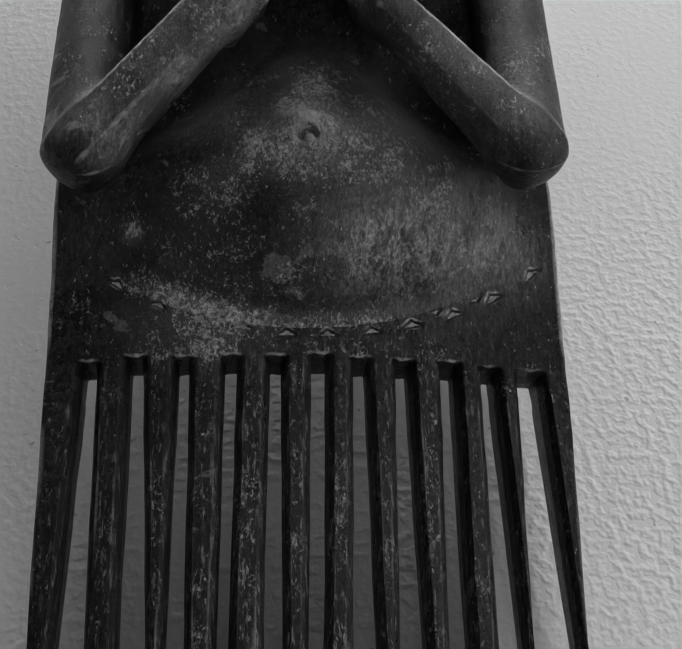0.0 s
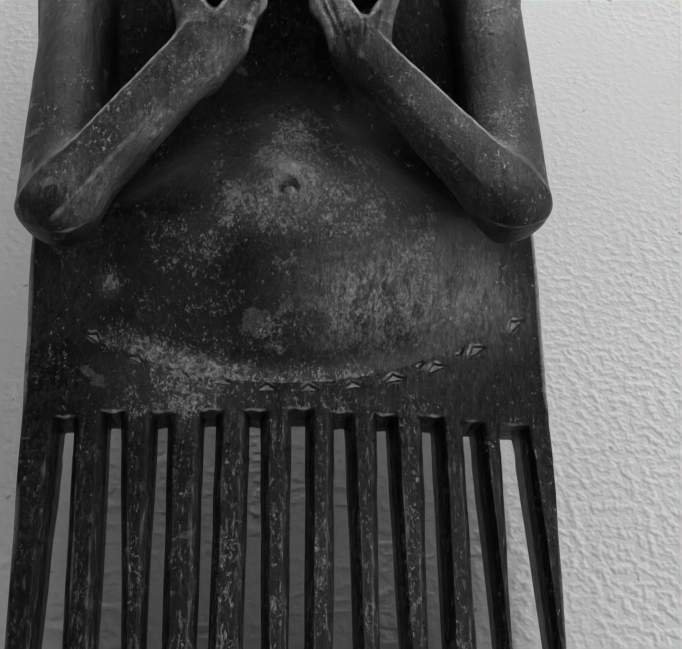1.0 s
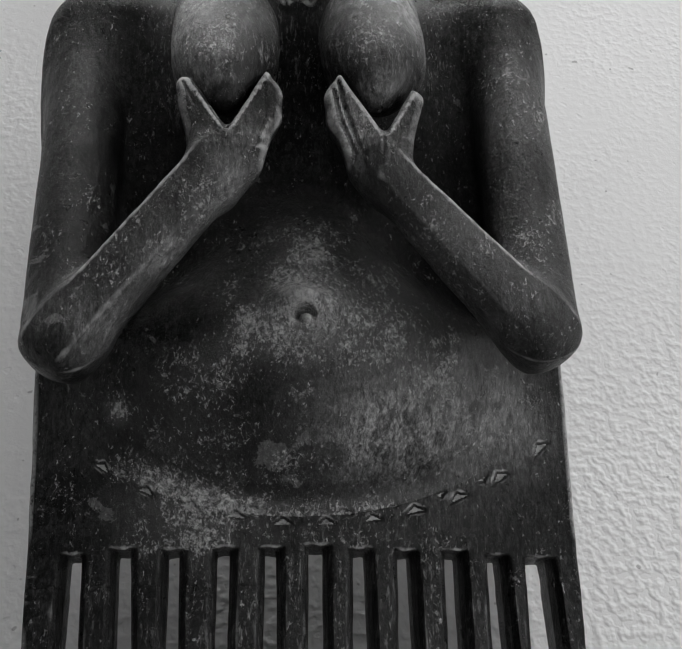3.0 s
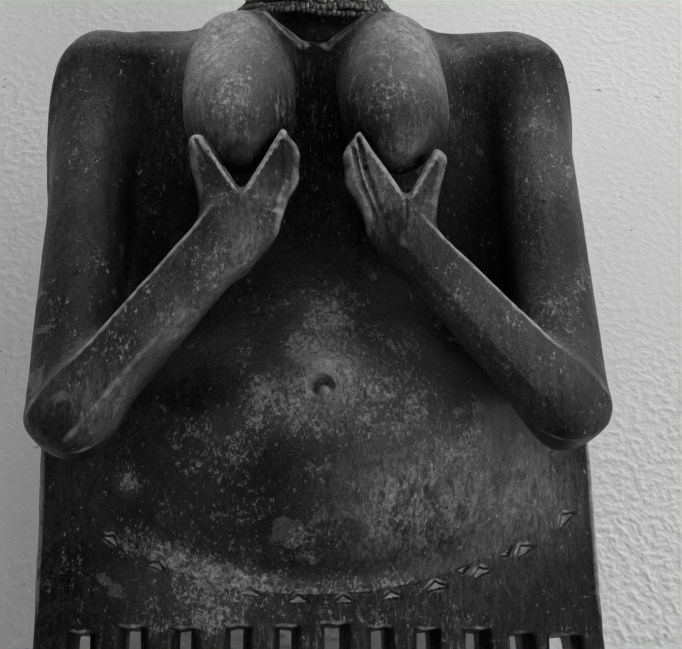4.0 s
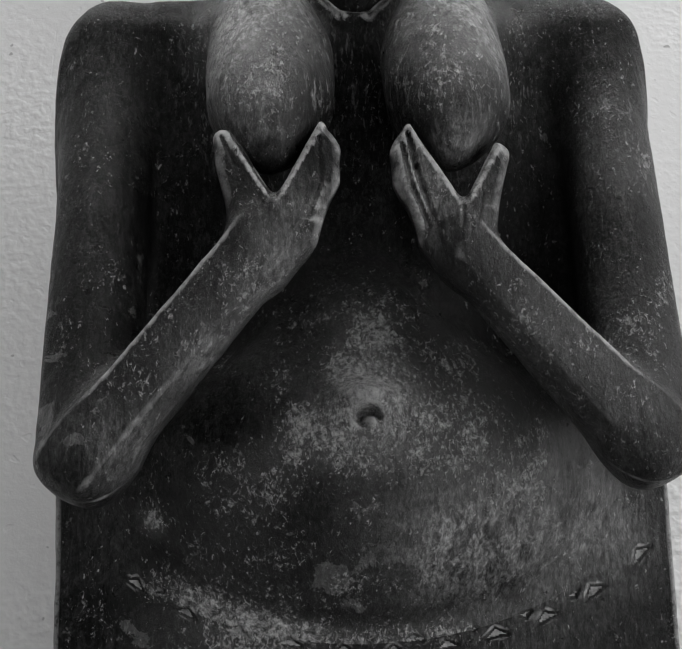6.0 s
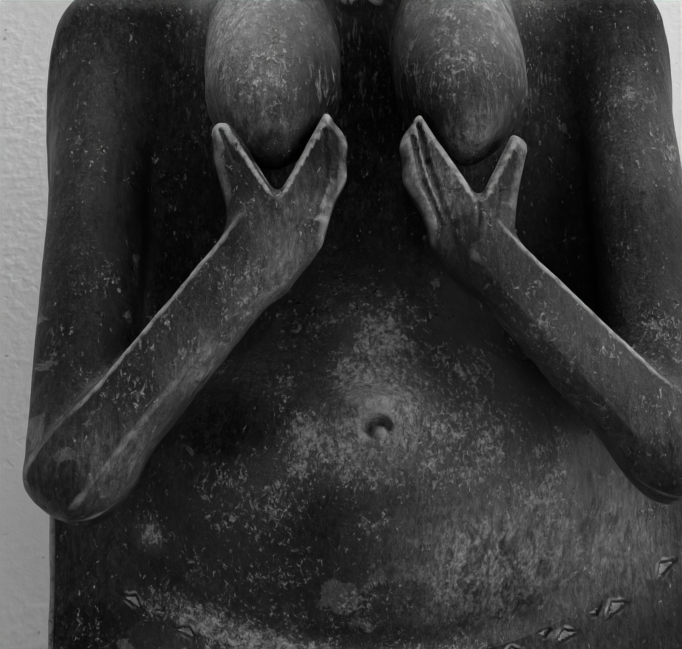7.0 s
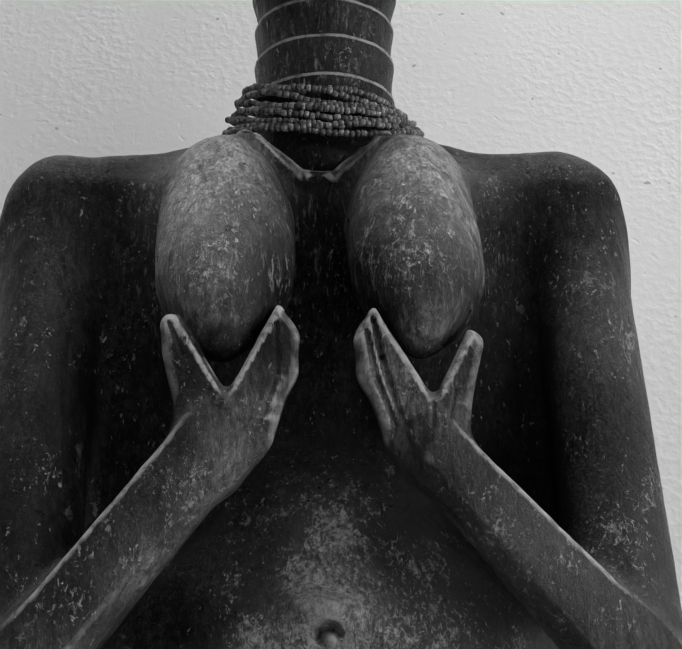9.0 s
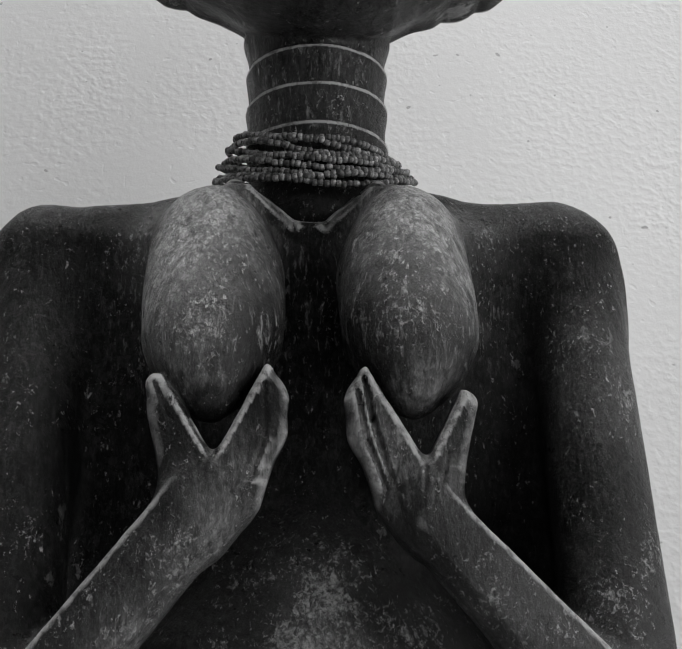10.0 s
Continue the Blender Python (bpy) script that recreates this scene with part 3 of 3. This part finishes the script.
            out = np.maximum(np.maximum(out, -notch), 0.62 * (d - face) - 0.78 * notch + 0.78 * (bevels[0] + (bevels[1] - bevels[0]) * smooth01(x, -6, 5)))
            return softmax(out, face - 17 - d, 4.0)
        c.add(lo, hi, grip, 1.0)
    # forearms
    c.forearm((-92.0, 50, 62), (-28.8, 59.0, 139.6), (11.7, 11.5), (10.4, 8.4), 5.0, (-8.5, 2.0))
    c.forearm((92.5, 50, 67.5), (25.8, 59.0, 138.4), (12.4, 11.5), (8.4, 8.4), 5.0, (-4.0, 1.0))
    # knife lines between the fingers and along the thumbs
    for u0, w0, u1, w1, r, deep in (
        (-18.6, 143, -14.6, 155, 0.8, 0.8), (-14.6, 155, -15.0, 170.5, 0.8, 0.8),
        (20.4, 142, 15.5, 160, 1.1, 1.5), (15.5, 160, 13.6, 172.5, 1.0, 1.4), (19.0, 140, 13.8, 154, 0.9, 1.1), (13.8, 154, 11.6, 168.5, 0.8, 1.0),
        (-46.0, 171, -41.6, 160, 0.6, 0.7), (29.6, 146, 29.3, 139, 0.6, 0.8), (34.0, 141, 36.0, 150, 0.8, 0.8),
    ):
        def line(u, d, w, u0=u0, w0=w0, u1=u1, w1=w1, r=r):
            x, z = u - u0, w - w0
            h = np.clip((x * (u1 - u0) + z * (w1 - w0)) / ((u1 - u0) ** 2 + (w1 - w0) ** 2), 0, 1)
            return np.sqrt((x - h * (u1 - u0)) ** 2 + (z - h * (w1 - w0)) ** 2) - r + 0 * d
        c.chip((min(u0, u1) - 3, 40, min(w0, w1) - 3), (max(u0, u1) + 3, 72, max(w0, w1) + 3), line, lambda u, d, w, line=line, r=r, deep=deep: deep * np.clip(-line(u, d, w) / r, 0, 1))

    # neck of stacked rings, widening into the head
    def neck(u, d, w):
        r = np.sqrt((u - 3.4) ** 2 + ((d + 13) / 1.02) ** 2)
        ring = (w - 279.0) / 15.1
        rise = (ring - np.floor(ring)) * smooth01(w, 268, 273)
        rad = 25.4 + 1.5 * rise ** 2 + 2.5 * smooth01(-w, -262, -246) - 9 * smooth01(-w, -244, -226) + 1.5 * smooth01(w, 312, 328)
        return np.maximum((r - rad) * 0.8, np.maximum(205 - w, w - 345))
    c.add((-60, -60, 205), (75, 50, 345), neck, 0.6)

    # head: a broad block with a lobed under edge, and the jaw hanging lower in front
    def head(u, d, w):
        x = u - 2.8
        ax = np.abs(x)
        under = np.interp(ax, (0, 27, 37, 48, 58, 68, 76, 88), (324.5, 327.0, 332.5, 336.0, 339.5, 344.0, 350.0, 366.0)) - 0.02 * x
        under = under + 1.7 * (1 - np.abs(np.sin(math.pi * (ax - 50) / 13.5))) * smooth01(ax, 44, 49)
        under = under - 13 * smooth01(d, -14, 12) * np.exp(-(x / 46) ** 2) + 0.004 * np.maximum(d - 14, 0) ** 2 + 0.55 * np.maximum(-14 - d, 0) + 0.008 * np.maximum(-14 - d, 0) ** 2
        round_off = (np.sqrt((x / 94) ** 2 + ((d + 12) / 52) ** 2) - 1) * 50
        return softmax(softmax((under - w) * 0.8, round_off, 10.0), w - 484, 4.0)
    c.add((-104, -60, 308), (112, 44, 486), head, 1.5)

    # navel: a hooded hole with a small knot in it
    c.add((-9, 36, 80), (9, 52, 100), ellipsoid((-0.5, 41.0, 90.5), (8.5, 6.2, 4.6)), 4.0)
    c.remove((-8, 34, 77), (8, 56, 92), ellipsoid((0.2, 46, 83.8), (5.0, 8, 3.7)), 1.0)
    c.add((-3, 34, 79), (6, 48, 88), ellipsoid((1.2, 40.0, 82.0), (2.6, 4.6, 2.5)), 0.8)

    # chip-cut triangles in two rows under the belly's rim
    rng = random.Random(7)
    for row in (0, 1):
        for i in range(11):
            x = -76.5 + 17.3 * i + 9.0 * row + rng.uniform(-0.5, 0.5)
            if x > 97 or row and x > 75:
                continue
            m, up = 86 - 74.5 * math.sqrt(1 - ((x - 5) / 113) ** 2), 1 - 2 * row
            m += rng.uniform(-0.4, 0.4) + 5.4 * row - 1.0
            slope = 74.5 * (x - 5) / 113 ** 2 / math.sqrt(1 - ((x - 5) / 113) ** 2) + rng.uniform(-0.1, 0.1)
            size, deep = rng.uniform(1.0, 1.2) - 0.45 * row, rng.uniform(1.0, 1.5)
            nrm = math.hypot(1, slope)

            def height(u, w, x=x, m=m, slope=slope, up=up, nrm=nrm):
                return ((w - m) - slope * (u - x)) / nrm * up

            def outline(u, d, w, x=x, m=m, slope=slope, size=size, nrm=nrm, height=height):
                h = height(u, w)
                return np.maximum(-h, 0.62 * np.abs(((u - x) + slope * (w - m)) / nrm) + 0.95 * h - 3.0 * size) + 0 * d

            def depth(u, d, w, deep=deep, height=height):
                return deep * (0.45 + 0.26 * np.maximum(height(u, w), 0)) + 0 * d
            c.chip((x - 8, -4, m - 7), (x + 8, 24, m + 7), outline, depth)
            c.nicks.append((outline, x, m))
    return c


def solid_from(carving, name, mat, parent):
    verts, quads = carving.mesh()
    # one light pass takes the tool's stepping off the surface
    ends = np.concatenate([quads[:, [k, (k + 1) % 4]] for k in range(4)])
    weight = np.bincount(ends[:, 0], minlength=len(verts)) + np.bincount(ends[:, 1], minlength=len(verts))
    for amount in (0.5,):
        mean = np.stack([np.bincount(ends[:, 0], verts[ends[:, 1], k], len(verts)) + np.bincount(ends[:, 1], verts[ends[:, 0], k], len(verts)) for k in range(3)], 1)
        verts = verts + amount * np.clip((verts[:, 2:] + 10.5) / 3, 0, 1) * (mean / weight[:, None] - verts)
    # light unevenness of knife work
    out = []
    for x, y, z in verts:
        p = Vector((x, y, z * 0.45))
        k = 0.28 * noise.noise(p * 0.11) + 0.16 * noise.noise(p * 0.33)
        out.append(k * min(max((z + 12) / 10, 0), 1))
    me = bpy.data.meshes.new(name)
    me.vertices.add(len(verts))
    me.loops.add(4 * len(quads))
    me.polygons.add(len(quads))
    xyz = np.stack([verts[:, 0], -verts[:, 1], verts[:, 2]], 1) / 1000
    me.vertices.foreach_set("co", xyz.ravel())
    me.loops.foreach_set("vertex_index", quads.ravel())
    me.polygons.foreach_set("loop_start", np.arange(len(quads)) * 4)
    me.polygons.foreach_set("use_smooth", np.ones(len(quads), bool))
    me.update(calc_edges=True)
    me.validate()
    nor = np.empty(3 * len(verts))
    me.vertices.foreach_get("normal", nor)
    xyz = xyz + nor.reshape(-1, 3) * (np.array(out)[:, None] / 1000)
    me.vertices.foreach_set("co", xyz.ravel())
    me.update()
    # cut floors of the larger nicks painted pale like the edges: bare wood and caught light
    glint_wear = carving.convexity * np.clip((verts[:, 2] + 9) / 22, 0, 1)
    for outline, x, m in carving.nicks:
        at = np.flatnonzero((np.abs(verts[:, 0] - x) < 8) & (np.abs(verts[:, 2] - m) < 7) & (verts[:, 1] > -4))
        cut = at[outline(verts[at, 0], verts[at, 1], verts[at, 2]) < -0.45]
        glint_wear[cut] = 0.33
    me.attributes.new("convexity", "FLOAT", "POINT").data.foreach_set("value", glint_wear.astype(np.float32))
    me.materials.append(mat)
    ob = new(name, me)
    ob.parent = parent
    return ob


comb = tagged(new("figure_comb"), "large dark wooden comb carved as a torso, on the wall", "comb")
comb.matrix_world = COMB
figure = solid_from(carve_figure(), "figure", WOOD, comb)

# ---- teeth: left and right flank at the root and 108 mm below ----
edges_top = [-103.3] + [e for g in GAPS_TOP for e in g] + [108.8]
edges_low = [-99.6] + [e for g in GAPS_LOW for e in g] + [104.8]


def tooth(i):
    rng = random.Random(40 + i)
    verts, faces = [], []
    heights = [-8, -11.2, -13, -16, -20, -28, -45, -65, -85, -108, -135, -165, -195, -220, -230]
    for w in heights:
        g = min(max(-w / 108.0, 0), 1.6)
        l = edges_top[2 * i] + (edges_low[2 * i] - edges_top[2 * i]) * g
        r = edges_top[2 * i + 1] + (edges_low[2 * i + 1] - edges_top[2 * i + 1]) * g
        outer = min(max((-w - 13) / 96.0, 0), 1.6)
        if i == 0:
            l = edges_top[0] + (edges_low[0] - edges_top[0]) * outer
        if i == 11:
            r = edges_top[-1] + (edges_low[-1] - edges_top[-1]) * outer
        if w < -150:
            mid, sq = (l + r) / 2, 1 - 0.45 * ((-150 - w) / 80) ** 1.5
            l, r = mid + (l - mid) * sq, mid + (r - mid) * sq
        if w < -21:
            l, r = l + rng.uniform(-0.25, 0.25), r + rng.uniform(-0.25, 0.25)
        out = 0.115 * max(-w, 0) + (rng.uniform(-0.2, 0.2) if w < -14 else 0)
        fl, fm, fr = front(l) + out, front((l + r) / 2) + out, front(r) + out
        th = 24 - 16 * min(max(-w, 0) / 230, 1)
        cl = 0.8 if i == 0 else 3.2
        cr = 0.8 if i == 11 else 3.2
        if w > -12:
            fl, fm, fr, th, l, r = fl - 0.08, fm - 0.08, fr - 0.08, th - 0.2, l + 0.08, r - 0.08
        if w > -10:
            fl, fm, fr, th, l, r = fl - 2, fm - 2, fr - 2, th - 3, l + 1, r - 1
        back = fm - 0.3 - th
        ring = [(l + cl, fl), ((l + r) / 2 + rng.uniform(-1, 1), fm), (r - cr, fr), (r - 0.4 * cr, fr - 0.16 * th), (r, fr - 0.42 * th), (r - 0.4, back + 0.6), (r - 1.5, back), (l + 1.5, back), (l + 0.4, back + 0.6), (l, fl - 0.42 * th), (l + 0.4 * cl, fl - 0.16 * th)]
        verts += [(u / 1000, -d / 1000, w / 1000) for u, d in ring]
    n = 11
    for k in range(len(heights) - 1):
        for j in range(n):
            a, b2 = k * n + j, k * n + (j + 1) % n
            faces.append((a, b2, b2 + n, a + n))
    faces.append(tuple(range(n - 1, -1, -1)))
    faces.append(tuple((len(heights) - 1) * n + j for j in range(n)))
    ob = mesh_object("tooth", verts, faces, WOOD, comb)
    # front corners take part of the painted edge paling
    glint_wear = [0.0 if k < 3 * n else (0.10 + 0.10 * rng.random() if k % n in (0, 2) else 0.04) for k in range(len(verts))]
    ob.data.attributes.new("convexity", "FLOAT", "POINT").data.foreach_set("value", glint_wear)
    return ob


for i in range(12):
    tooth(i)

# ---- necklace: strands of small disc beads round the foot of the neck ----
necklace = tagged(new("bead_necklace"), "several strands of small dusty beads wound round the carved neck", "necklace")
necklace.matrix_world = COMB @ Matrix.Translation((0.0026, 0.013, 0.2655))


def bead_mesh(name, length, radius):
    v, f, n = [], [], 7
    for x, r in ((-0.5, 0.45), (-0.36, 0.95), (0.36, 0.95), (0.5, 0.45)):
        for k in range(n):
            a = 2 * math.pi * k / n
            v.append((x * length, r * radius * math.cos(a), r * radius * math.sin(a)))
    for k in range(3):
        for j in range(n):
            f.append((k * n + j, k * n + (j + 1) % n, (k + 1) * n + (j + 1) % n, (k + 1) * n + j))
    f += [tuple(range(n - 1, -1, -1)), tuple(3 * n + j for j in range(n))]
    me = bpy.data.meshes.new(name)
    me.from_pydata(v, [], f)
    me.polygons.foreach_set("use_smooth", [True] * len(me.polygons))
    me.materials.append(BEAD)
    return me


BEADS = [bead_mesh("bead", length, r) for length, r in ((0.0018, 0.0013), (0.0014, 0.00135), (0.0023, 0.0012))]
STRANDS = 9


def strand_point(s, th):
    """A point of strand s, th radians from the front towards the right, about the neck's axis."""
    f = s / (STRANDS - 1)
    w = 5.2 - 19.0 * f + (8.5 + 7.0 * f) * (1 - math.cos(th)) + (-4.5 + 5.4 * f) * math.sin(th)
    w += 1.0 * math.sin(2.3 * th + 1.9 * s) + 0.5 * math.sin(5.1 * th + 2.7 * s)
    r = 28.6 + (0.45 + 0.55 * abs(math.sin(th))) * s + 0.7 * math.sin(3 * th + 2.1 * s)
    return Vector((r * math.sin(th), -r * math.cos(th), w)) / 1000


def tube(points, radius, n=6):
    v, f = [], []
    m = len(points)
    for k, p in enumerate(points):
        t = (points[(k + 1) % m] - points[k - 1]).normalized()
        s = t.cross(Vector((0, 0, 1))).normalized()
        u = s.cross(t)
        v += [p + radius * (math.cos(2 * math.pi * j / n) * s + math.sin(2 * math.pi * j / n) * u) for j in range(n)]
    for k in range(m):
        for j in range(n):
            f.append((k * n + j, k * n + (j + 1) % n, ((k + 1) % m) * n + (j + 1) % n, ((k + 1) % m) * n + j))
    return v, f


rng = random.Random(3)
for s in range(STRANDS):
    v, f = tube([strand_point(s, 2 * math.pi * (k - 45) / 90) for k in range(90)], 0.0008)
    strand = mesh_object("strand", v, f, CORD, necklace, smooth=True)
    th, end = -1.75 + rng.uniform(0, 0.3), 1.75 - rng.uniform(0, 0.4)
    while th < end:
        kind = rng.choice((0, 0, 1, 2))
        step = (0.00195, 0.00155, 0.0024)[kind] / 0.030
        p, q = strand_point(s, th), strand_point(s, th + step)
        ob = new("bead", BEADS[kind])
        ob.parent = strand
        x = (q - p).normalized()
        z = x.cross(Vector((0, 1, 0))).normalized()
        m = Matrix((x, z.cross(x), z)).transposed().to_4x4()
        ob.matrix_local = Matrix.Translation((p + q) / 2 + Vector([rng.uniform(-0.0003, 0.0003) for _ in range(3)])) @ m @ pose(0, 0, 0, rng.uniform(0, 90), rng.uniform(-9, 9), rng.uniform(-9, 9))
        th += step
